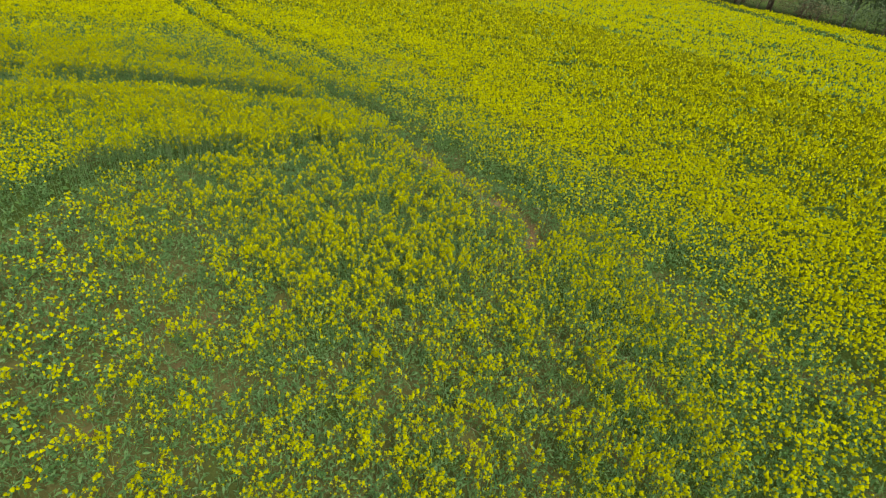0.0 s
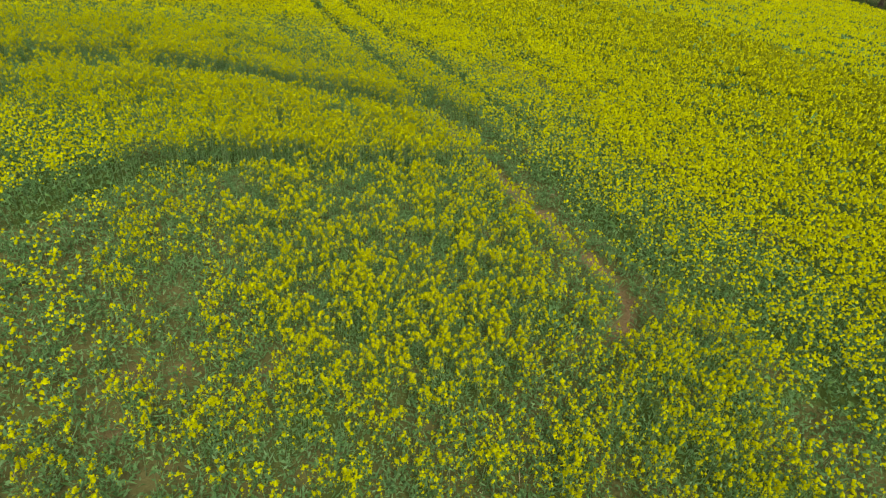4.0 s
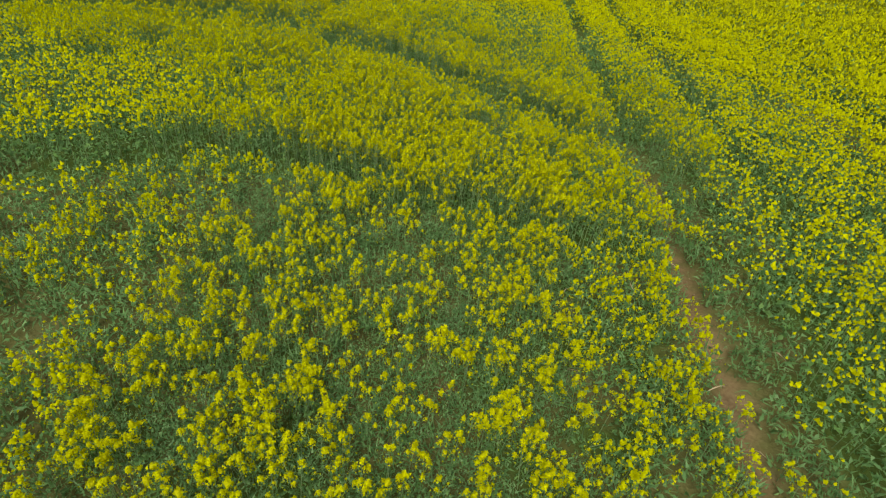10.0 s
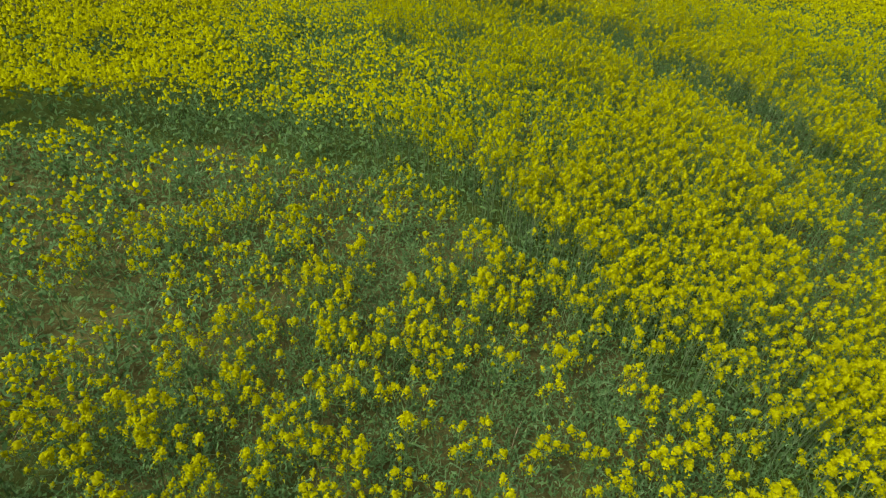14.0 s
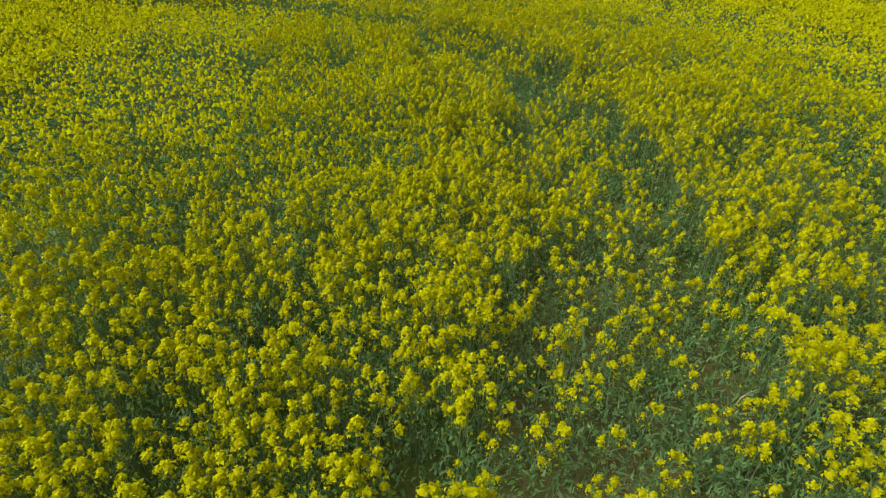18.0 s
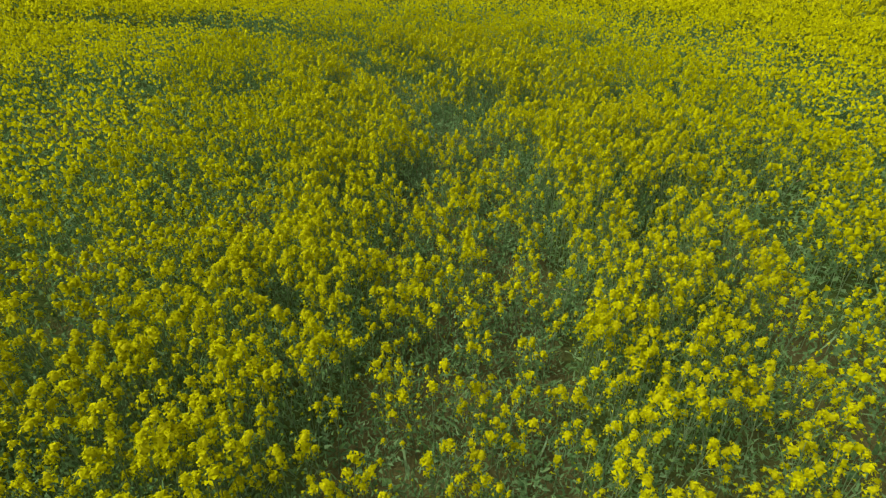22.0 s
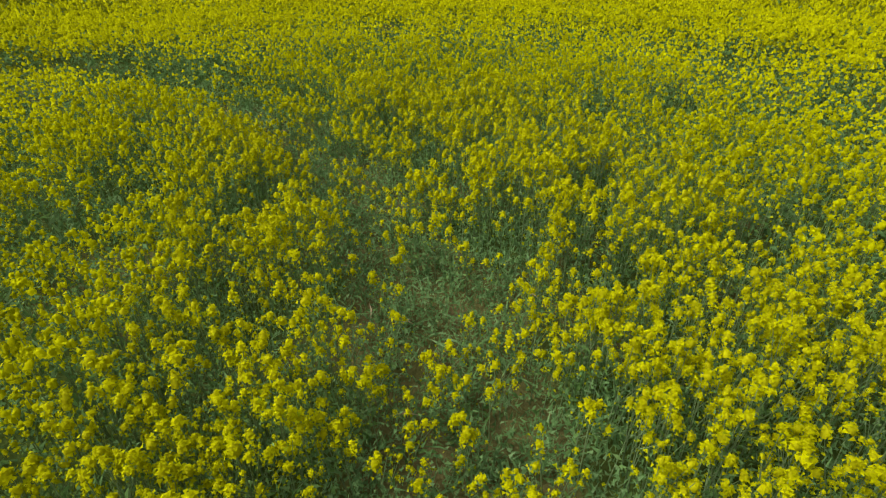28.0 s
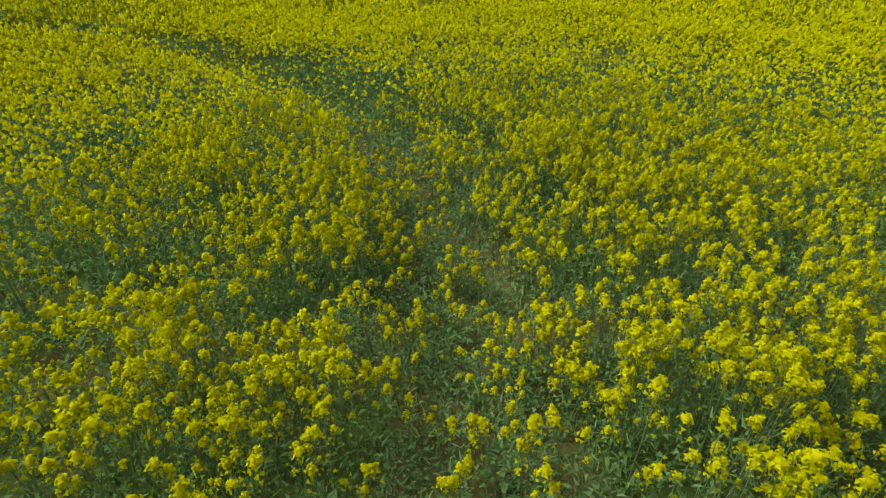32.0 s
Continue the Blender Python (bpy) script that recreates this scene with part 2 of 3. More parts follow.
BARE = [(-3.4, 13.4, 0.35), (-0.7, 11.8, 0.4), (-2.6, 9.3, 0.5), (-2.8, 8.6, 0.4), (-4.5, 7.9, 0.5), (-0.0, 10.0, 0.4), (-5.1, 10.2, 0.3), (-3.9, 8.2, 0.5), (-4.0, 6.9, 0.5), (-3.1, 6.7, 0.4),
        (-0.1, 6.1, 0.5), (0.8, 6.0, 0.4), (-4.6, 5.5, 0.4), (-9.7, 19.1, 0.3), (-7.6, 19.1, 0.4), (-6.8, 18.4, 0.3), (-10.4, 17.1, 0.25), (-10.0, 18.7, 0.25), (-8.9, 18.8, 0.3), (-13.4, 17.2, 0.35),
        (-13.1, 18.1, 0.25), (-12.5, 17.4, 0.35), (-14.0, 17.3, 0.25), (-16.2, 15.4, 0.3), (-15.8, 16.1, 0.35), (-14.0, 15.5, 0.25), (-1.8, 12.7, 0.3), (2.85, 12.75, 0.5),
        (27.0, 44.0, 1.1), (29.4, 44.3, 1.1),
        (-13.8, 16.3, 0.3), (-10.8, 18, 0.3), (-7.8, 17.3, 0.3), (-13, 14.6, 0.3)]


def field(x, y):
    """How densely flower heads stand (0 to 1), how tall the crop is in metres, and how leafy the ground is (0 to 1)."""
    along, across = (-x + y) * 0.707, (x + y) * 0.707
    streak = vnoise(across, along / 5.0, 0.9, 1)
    blotch = vnoise(x, y, 2.2, 2)
    tuft = vnoise(x, y, 0.45, 3)
    dens = 0.72 + 0.6 * (0.45 * streak + 0.3 * blotch + 0.25 * tuft)
    dens = np.clip(dens - 0.42 * step(0.34, 0.12, streak) - 0.28 * step(0.26, 0.1, tuft), 0.1, 1)
    tall = 0.86 + 0.16 * (vnoise(x, y, 1.6, 4) - 0.5) + 0.17 * (vnoise(x, y, 0.5, 5) - 0.5)
    leafy = 0.75 + 0.25 * blotch
    inp = inside(x, y, PATCH)
    rim = step(0.0, 0.5, away(x, y, PATCH + PATCH[:1]))
    core = step(5.5, 1.5, np.hypot((x + 1.0) * 0.8, y - 9.5))
    thin = 0.61 - 0.2 * step(-2.0, -5.0, x) - 0.03 * core + 0.5 * (tuft - 0.5)
    dens = np.where(inp, dens * np.clip(thin, 0.1, 1), dens)
    tall = np.where(inp, 0.66 - 0.08 * rim + 0.16 * (tuft - 0.5), tall)
    leafy = np.where(inp, 0.97, leafy)
    k = np.where(inp, step(0.05, 0.5, away(x, y, WALL) + 0.4 * (tuft - 0.5)), 1)
    dens, tall = dens * (0.15 + 0.85 * k), tall * (0.6 + 0.4 * k)
    tall = tall + 0.18 * ~inp * step(1.2, 0.3, away(x, y, WALL))
    east = step(8.0, 3.0, np.hypot(x - 4.0, (y - 7.0) * 0.7)) * ~inp
    dens *= 1 - 0.12 * east
    wob = 0.25 * (vnoise(x, y, 0.8, 6) - 0.5)
    r = away(x, y, RING) + wob
    b = np.where(inside(x, y, BELT), step(-0.1, 0.22, away(x, y, BELT + BELT[:1]) + 0.8 * wob), 0)
    west = step(-13.0, -15.5, x)
    dens, tall = dens * np.clip(1 - b * (0.54 - 0.06 * west - 0.5 * (1 - 0.6 * west) * (tuft - 0.5)), 0, 1), tall * (1 - b * (0.22 + 0.1 * west))
    r = r - 0.1 * step(-15.0, -17.0, x)
    k = step(0.24, 0.6, r)
    dens, tall, leafy = dens * (1 - (1 - k) * np.where(b > 0.5, 0.2 + 0.35 * west, 0.6)), 0.48 + (tall - 0.48) * k, np.maximum(leafy, 0.9)
    for line, w in ((TRAM_1, 0.11), (TRAM_2, 0.07)):
        k = step(w, w + 0.26, away(x, y, line) + 0.7 * wob)
        dens, tall, leafy = dens * (0.1 + 0.9 * k), 0.4 + (tall - 0.4) * k, leafy * (0.8 + 0.2 * k)
    k = step(0.12, 0.42, away(x, y, VERGE) + 0.8 * wob)
    dens, tall, leafy = dens * (0.28 + 0.72 * k), 0.4 + (tall - 0.4) * k, np.maximum(leafy, 1 - k)
    r = away(x, y, PATH_SOIL) + 0.6 * wob + 0.14 * (vnoise(x, y, 0.3, 14) - 0.5) + 0.1 * step(16.0, 18.0, y) - 0.05 * step(15.5, 13.5, y)
    k = step(0.2, 0.46, r)
    dens, tall, leafy = dens * (0.1 + 0.9 * k), 0.34 + (tall - 0.34) * k, leafy * step(0.1, 0.25, r)
    for gx, gy, s in GAPS:
        k = step(0.36 * s, 1.05 * s, np.hypot((x - gx) * 0.8 + (y - gy) * 0.3, (y - gy) * 1.1 - (x - gx) * 0.3) + wob)
        dens, tall = dens * (0.28 + 0.72 * k), 0.6 + (tall - 0.6) * k
    for gx, gy, s in BARE:
        s *= 0.62
        k = step(0.2 * s, 1.0 * s, np.hypot(x - gx, y - gy) + 0.9 * wob + 0.5 * s * (vnoise(x, y, 0.16, 12) - 0.5))
        dens, leafy = dens * (0.15 + 0.85 * k), leafy * (0.3 + 0.7 * k)
    off = x * EDGE_N[0] + y * EDGE_N[1]
    lane = step(0.6, 1.6, away(x, y, LANE))
    dens, tall = dens * (0.05 + 0.95 * lane), 0.4 + (tall - 0.4) * lane
    out = off < EDGE
    return dens * out, np.maximum(tall, 0.3), leafy * out


class Sampled:
    """The plan worked out once on a grid, to be read quickly."""
    def __init__(self, x0, y0, x1, y1, d):
        self.o, self.d = (x0, y0), d
        gx, gy = np.meshgrid(np.arange(x0, x1, d), np.arange(y0, y1, d), indexing="ij")
        self.v = np.stack(field(gx, gy), -1)

    def __call__(self, x, y):
        i, j = (np.clip(((c - o) / self.d).round().astype(int), 0, n - 1) for c, o, n in zip((x, y), self.o, self.v.shape))
        return self.v[i, j].T


CLOSE, WIDE = Sampled(-27, -4, 10, 29, 0.07), Sampled(-82, -52, 62, 92, 0.22)


def plan(x, y):
    inner = (x > -26.5) & (x < 9.5) & (y > -3.5) & (y < 28.5)
    return np.where(inner, CLOSE(x, y), WIDE(x, y))


# ---- mesh helpers ----
def mesh_of(name, verts, faces, mat):
    """A mesh from arrays of points and of faces that all have as many corners."""
    me = bpy.data.meshes.new(name)
    verts, faces = np.asarray(verts, np.float32), np.asarray(faces, np.int32)
    n, k = faces.shape
    me.vertices.add(len(verts)), me.loops.add(n * k), me.polygons.add(n)
    me.vertices.foreach_set("co", verts.ravel())
    me.loops.foreach_set("vertex_index", faces.ravel())
    me.polygons.foreach_set("loop_start", np.arange(0, n * k, k, dtype=np.int32))
    me.materials.append(mat)
    me.update(calc_edges=True)
    return me


def spread(shapes, place, size, turn, lean=0.25, seed=1):
    """Copies of the shapes (points, faces) at the places, each turned, leaned and sized: points and faces of all of them."""
    r = np.random.default_rng(seed)
    kind = r.integers(0, len(shapes), len(place))
    vs, fs, base = [], [], 0
    for i, (tv, tf) in enumerate(shapes):
        p, s, a = place[kind == i], size[kind == i], turn[kind == i]
        if not len(p):
            continue
        ta, tb = r.normal(0, lean, len(p)), r.normal(0, lean, len(p))
        x, y, z = (tv[:, j][None] * (s[:, None] if np.ndim(s) == 1 else s[:, j:j + 1]) for j in range(3))
        y, z = y * np.cos(ta)[:, None] - z * np.sin(ta)[:, None], y * np.sin(ta)[:, None] + z * np.cos(ta)[:, None]
        x, z = x * np.cos(tb)[:, None] + z * np.sin(tb)[:, None], -x * np.sin(tb)[:, None] + z * np.cos(tb)[:, None]
        c, d = np.cos(a)[:, None], np.sin(a)[:, None]
        v = np.stack([x * c - y * d + p[:, :1], x * d + y * c + p[:, 1:2], z + p[:, 2:3]], -1)
        vs.append(v.reshape(-1, 3))
        fs.append((tf[None] + (np.arange(len(p)) * len(tv))[:, None, None] + base).reshape(-1, tf.shape[1]))
        base += len(p) * len(tv)
    return np.concatenate(vs), np.concatenate(fs)


def frame_of(d):
    """Two directions square to d."""
    d = d / np.linalg.norm(d)
    u = np.cross(d, (0.3, 0.2, 0.93) if abs(d[2]) < 0.9 else (1, 0, 0))
    u /= np.linalg.norm(u)
    return d, u, np.cross(d, u)


def head_shape(seed, sides, petals, size, rings=2):
    """A raceme's crown, one unit across: an uneven dome of packed flowers with single petals standing out of it and hanging below."""
    r = np.random.default_rng(seed)
    v, f = [], []
    tall = r.uniform(0.78, 1.18)
    if sides:
        levels = ((0.29, -0.25), (0.31, 0.13)) if rings == 2 else ((0.4, -0.24),)
        for rad, z in levels:
            for i in range(sides):
                a = (i + r.uniform(-.3, .3)) * 6.283 / sides
                q = rad * r.uniform(0.72, 1.15)
                v.append((q * math.cos(a), q * math.sin(a), (z + r.uniform(-.1, .1)) * tall))
        top = len(v)
        v.append((r.normal(0, .06), r.normal(0, .06), 0.46 * tall))
        last = (len(levels) - 1) * sides
        for i in range(sides):
            k = (i + 1) % sides
            if rings == 2:
                f += [(i, k, sides + i), (k, sides + k, sides + i)]
            f.append((last + i, last + k, top))
    for i in range(petals):
        h = (i + 0.5) / petals
        a = i * 2.4 + r.normal(0, 0.4)
        rad = (0.46 - 0.36 * h ** 2) * r.uniform(0.75, 1.2) * (1 if sides else 0.85)
        c = np.array([rad * math.cos(a), rad * math.sin(a), (-0.62 + 1.08 * h) * tall])
        d, u, w = frame_of(np.array([math.cos(a) * (1.2 - h), math.sin(a) * (1.2 - h), 0.3 + 1.0 * h]) + r.normal(0, 0.3, 3))
        q, spin, n = r.uniform(0.75, 1.25) * size, r.uniform(0, 6.28), len(v)
        for t in (0, 2.1, 4.2):
            v.append(tuple(c + (u * math.cos(spin + t) + w * math.sin(spin + t)) * q * (1 if t else 1.3) + d * (0.06 if t else 0.0)))
        f.append((n, n + 1, n + 2))
    return np.array(v), np.array(f)


def lump_shape(seed, tall=1.8):
    """A flower head far off: an uneven eight-sided lump."""
    r = np.random.default_rng(seed)
    v = np.array([(.5, 0, -.1), (0, .5, 0), (-.5, 0, -.1), (0, -.5, 0.05), (0, 0, .55 * tall), (0, 0, -.35 * tall)]) * r.uniform(0.7, 1.25, (6, 3)) + r.normal(0, .08, (6, 3))
    return v, np.array([(0, 1, 4), (1, 2, 4), (2, 3, 4), (3, 0, 4), (1, 0, 5), (2, 1, 5), (3, 2, 5), (0, 3, 5)])


def leaf_shape(seed, wide=0.3, joints=2):
    """A lance-shaped leaf one unit long that rises from its foot and bends over."""
    r = np.random.default_rng(seed)
    rise = r.uniform(0.2, 0.9)
    v, f = [(0, 0, 0)], []
    for i in range(1, joints + 1):
        k = i / (joints + 1)
        z = rise * (k - 0.75 * k * k)
        w = wide * math.sin(math.pi * (0.18 + 0.7 * k)) * 0.5
        v += [(k, -w, z + 0.06), (k, w, z + 0.06 * r.uniform(0, 2))]
    v.append((1, r.uniform(-.1, .1), rise * 0.25))
    f.append((0, 1, 2))
    for i in range(joints - 1):
        a = 1 + 2 * i
        f += [(a, a + 2, a + 1), (a + 1, a + 2, a + 3)]
    f.append((len(v) - 3, len(v) - 1, len(v) - 2))
    return np.array(v, float), np.array(f)


def sticks(a, b, ra, rb):
    """Three-sided tapered stalks from the points a to the points b."""
    k = np.arange(3) * 2.0944
    ring = np.stack([np.cos(k), np.sin(k), np.zeros(3)], -1)
    v = np.concatenate([a[:, None] + ring[None] * np.reshape(ra, (-1, 1, 1)), b[:, None] + ring[None] * np.reshape(rb, (-1, 1, 1))], 1)
    f = np.array([(0, 1, 4), (0, 4, 3), (1, 2, 5), (1, 5, 4), (2, 0, 3), (2, 3, 5)])
    return v.reshape(-1, 3), (f[None] + (np.arange(len(a)) * 6)[:, None, None]).reshape(-1, 3)


def joined(*sets):
    vs, fs, base = [], [], 0
    for v, f in sets:
        vs.append(v), fs.append(f + base)
        base += len(v)
    return np.concatenate(vs), np.concatenate(fs)


def part(name, me, parent, label=""):
    ob = new(name, me)
    ob.parent = parent
    return tagged(ob, label)


def scatter(box, per_m2, seed, keep):
    """Places strewn over a box (x0, y0, x1, y1), thinned by the chance that keep(x, y) gives."""
    r = np.random.default_rng(seed)
    n = int((box[2] - box[0]) * (box[3] - box[1]) * per_m2)
    x, y = r.uniform(box[0], box[2], n), r.uniform(box[1], box[3], n)
    ok = r.random(n) < keep(x, y)
    return x[ok], y[ok]


# ---- ground: one sheet to the horizon ----
def spaced(fine0, fine1, d, far):
    mid = np.arange(fine0, fine1 + d, d)
    grow = np.geomspace(1, far, 14)
    return np.concatenate([fine0 - grow[::-1], mid, fine1 + d + grow])


gx, gy = spaced(-24, 8, 0.2, 2500), spaced(2, 26, 0.2, 2500)
X, Y = np.meshgrid(gx, gy, indexing="ij")
near = ((X > -26) & (X < 10) & (Y > 0) & (Y < 28)).astype(float)
Zg = near * (0.05 * (vnoise(X, Y, 0.6, 8) - 0.5) + 0.03 * (vnoise(X, Y, 0.22, 9) - 0.5)) - 0.05 * step(0.35, 0.1, away(X, Y, PATH_SOIL)) * near
idx = np.arange(X.size).reshape(X.shape)
quad = np.stack([idx[:-1, :-1], idx[1:, :-1], idx[1:, 1:], idx[:-1, 1:]], -1).reshape(-1, 4)
ground = new("ground", mesh_of("ground", np.stack([X, Y, Zg], -1).reshape(-1, 3), quad, soil))
# Painted shade and green cover: strongest under dense crop, full past the field edge.
green_shade = ground.data.attributes.new("cover_and_shade", 'FLOAT', 'POINT')
green_shade.data.foreach_set("value", (np.where(near > 0, (0.55 + 0.4 * step(0.5, 0.8, field(X, Y)[0])) * step(0.1, 0.55, field(X, Y)[2] * (0.75 + 0.5 * vnoise(X, Y, 0.3, 10))), X * EDGE_N[0] + Y * EDGE_N[1] <= EDGE) + (X * EDGE_N[0] + Y * EDGE_N[1] > EDGE) * (np.hypot(X, Y) < 400)).astype(np.float32).ravel())
tagged(ground, "dry brown field soil with small crumbs, tinted dark green for low cover and shade under the crop", "ground", kind="structure")

# ---- the crop, nearest strip first ----
NEAR = [(-1.6, 11.2), (-3.4, 12.7), (-5.3, 15.2), (-6.7, 18.0), (-10.5, 18.5), (-14.3, 17.3), (-16.3, 15.9)]
MIDDLE = [(0.0, 6.0), (0.0, 10.0)] + NEAR
HEADS_A = [head_shape(s, 5, 23, 0.155) for s in range(6)]
DOMES_A = [(v[:11], f[:15]) for v, f in HEADS_A]       # the packed buds and calyxes inside a head, darkened for shade between petals
PETALS_A = [(v[11:], f[15:] - 11) for v, f in HEADS_A]
HEADS_B = [head_shape(20 + s, 4, 7, 0.175, 2) for s in range(6)]
HEADS_C = [head_shape(30 + s, 5, 1, 0.28, 1) for s in range(8)]
HEADS_D = [head_shape(40 + s, 3, 0, 0.3, 1) for s in range(8)]
FLORETS = [(np.array([(-.5, 0, 0), (.5, .1, .1), (.05, .2, .6), (0, -.5, .1), (.1, .5, 0), (-.1, 0, .65)]) * np.random.default_rng(s).uniform(.6, 1.2, (6, 3)), np.array([(0, 1, 2), (3, 4, 5)])) for s in range(5)]
SLIVERS = [(np.array([(0, -1.3 * w, 0), (0.05, 1.3 * w, 0.01), (0.62, 0, h)]), np.array([(0, 1, 2)])) for w, h in ((.09, .3), (.13, .55), (.16, .15), (.07, .9), (.11, 1.1))]
LEAVES_A = [leaf_shape(60 + s, 0.3) for s in range(5)]
LEAVES_B = [leaf_shape(70 + s, 0.5, 1) for s in range(5)]
LEAVES_N = [leaf_shape(75 + s, 0.34, 1) for s in range(5)]
BLADES = [leaf_shape(80 + s, 0.06) for s in range(4)]

crop = tagged(new("rapeseed_crop"), "dense flowering rapeseed crop with bright yellow heads over grey-green leaves", "crop", kind="stuff")


def stuff(name, vf, mat, parent=crop, label=""):
    return tagged(part(name, mesh_of(name, *vf, mat), parent, label), kind="stuff")


def plants(x, y, seed, heads=4):
    """For plants at x, y: feet, crowns of their main stems, and branch tips with the branches' starts."""
    r = np.random.default_rng(seed)
    _, tall, _ = plan(x, y)
    tall = tall * r.normal(1, 0.07, len(x))
    foot = np.stack([x, y, np.zeros(len(x)) - 0.02], -1)
    top = foot + np.stack([r.normal(0, .05, len(x)), r.normal(0, .05, len(x)), tall], -1)
    tips, starts = [top], [foot]
    for i in range(heads - 1):
        a, rad = r.uniform(0, 6.28, len(x)), r.uniform(0.04, 0.16, len(x))
        use = r.random(len(x)) < 0.9
        drop = r.uniform(0.0, 0.3, len(x))
        tips.append((top + np.stack([rad * np.cos(a), rad * np.sin(a), -drop * tall], -1))[use])
        starts.append((foot + (top - foot) * r.uniform(0.45, 0.7, len(x))[:, None])[use])
    return foot, top, np.concatenate(tips), np.concatenate(starts), len(top)


HEAD = 0.067


def build_crop(tag, x, y, seed, heads, shapes, leaves, leaf_n, leaf_size):
    r = np.random.default_rng(seed + 5)
    foot, top, tips, starts, n = plants(x, y, seed, heads)
    size = HEAD * np.where(np.arange(len(tips)) < n, r.uniform(0.9, 1.4, len(tips)), r.uniform(0.4, 1.15, len(tips))) * np.where(inside(tips[:, 0], tips[:, 1], PATCH), 1.05, 1.0)
    turn = r.uniform(0, 6.28, len(tips))
    if tag == "near":
        stuff("flower_buds", spread(DOMES_A, tips, size, turn, 0.25, seed), shaded_bud)
    stuff("flower_heads", spread(PETALS_A if tag == "near" else shapes, tips, size, turn, 0.25, seed), petal)
    if tag != "beyond":
        k = np.repeat(np.arange(len(tips)), 4 if tag == "near" else 2)
        at = tips[k] + np.stack([r.normal(0, .05, len(k)), r.normal(0, .05, len(k)), -r.uniform(0.02, 0.16, len(k))], -1)
        stuff("small_florets", spread(FLORETS, at, r.uniform(0.016, 0.034, len(k)), r.uniform(0, 6.28, len(k)), 0.6, seed + 2), floret)
    last = {"near": len(tips), "middle": n // 2, "beyond": n // 5}[tag]
    stuff("stalks", sticks(starts[:last], tips[:last] - (0, 0, 0.01), np.where(np.arange(last) < n, 0.006, 0.0035), 0.002), stem_green)
    _, tall, leafy = plan(x, y)
    m = np.repeat(np.arange(n), leaf_n)
    h = r.uniform(0.08, 0.82, len(m))
    at = foot[m] + (top - foot)[m] * h[:, None] + np.stack([r.normal(0, .06, len(m)), r.normal(0, .06, len(m)), 0 * h], -1)
    stuff("leaves", spread(leaves, at, leaf_size * r.uniform(0.5, 1.2, len(m)) * (1.3 - h), r.uniform(0, 6.28, len(m)), 0.45, seed + 1), leaf_green)


band = lambda lo, hi, line: lambda x, y: plan(x, y)[0] * (away(x, y, NEAR) >= (0 if line is NEAR else 2.45)) * (away(x, y, line) >= lo) * (away(x, y, line) < hi)
ax, ay = scatter((-20, 8, 3, 22), 60, 11, band(0.0, 2.45, NEAR))
SINGLE = 300
build_crop("near", ax[SINGLE:], ay[SINGLE:], 100, 4, HEADS_A, LEAVES_N, 10, 0.07)
bx, by = scatter((-26, -3, 9, 27), 59, 12, band(0.0, 4.6, MIDDLE))
build_crop("middle", bx, by, 200, 4, HEADS_B, LEAVES_N, 4, 0.09)
bx, by = scatter((-26, -3, 9, 27), 52, 22, band(4.6, 8.0, MIDDLE))
build_crop("beyond", bx, by, 300, 4, HEADS_C, LEAVES_B, 2, 0.12)

# further off: heads and leaf tufts alone
def seen(x, y):
    """Whether a far place lies on the side that is looked over, not behind the flight."""
    return ~((x > 14) & (y < 14)) & ~((x > 10.5) & (y < 8)) & ~((y < 3) & (x > -9)) & ~((x < -24) & (y > 36)) & ~(y < -14)


far = lambda x, y: (away(x, y, MIDDLE) >= 8.0) & (away(x, y, MIDDLE) < 26.0) & seen(x, y)
far_keep = lambda x, y: plan(x, y)[0] * far(x, y)
cx, cy = scatter((-45, -14, 30, 46), 200, 13, lambda x, y: far_keep(x, y) * np.where(away(x, y, MIDDLE) < 12, 0.92, 0.4))
r = np.random.default_rng(31)
ct = plan(cx, cy)[1] * (1 - 0.3 * r.random(len(cx))) * r.normal(1, 0.05, len(cx))
cd = away(cx, cy, MIDDLE)
for shapes, pick in ((HEADS_C, cd < 12.0), (HEADS_D, cd >= 12.0)):
    k = pick.sum()
    stuff("flower_heads", spread(shapes, np.stack([cx, cy, ct], -1)[pick], np.where(cd[pick] < 12, 0.084, 0.116) * r.uniform(0.55, 1.35, k), r.uniform(0, 6.28, k), 0.14, 32), petal)
lx, ly = scatter((-45, -14, 30, 46), 28, 14, lambda x, y: (0.25 + 0.75 * plan(x, y)[2]) * (plan(x, y)[2] > 0) * far(x, y))
lt = plan(lx, ly)[1] * r.uniform(0.15, 0.78, len(lx))
stuff("leaves", spread(LEAVES_B, np.stack([lx, ly, lt], -1), np.clip(away(lx, ly, MIDDLE) * 0.014, 0.12, 0.3) * r.uniform(0.7, 1.3, len(lx)), r.uniform(0, 6.28, len(lx)), 0.5, 33), leaf_green)

# unopened shoots under the heads
ux, uy = scatter((-45, -14, 30, 46), 42, 25, far_keep)
ut = plan(ux, uy)[1] * r.uniform(0.55, 0.86, len(ux))
stuff("green_shoots", spread(FLORETS, np.stack([ux, uy, ut], -1), np.clip(away(ux, uy, MIDDLE) * 0.011, 0.11, 0.26) * r.uniform(0.7, 1.3, len(ux)), r.uniform(0, 6.28, len(ux)), 0.5, 42), shoot)

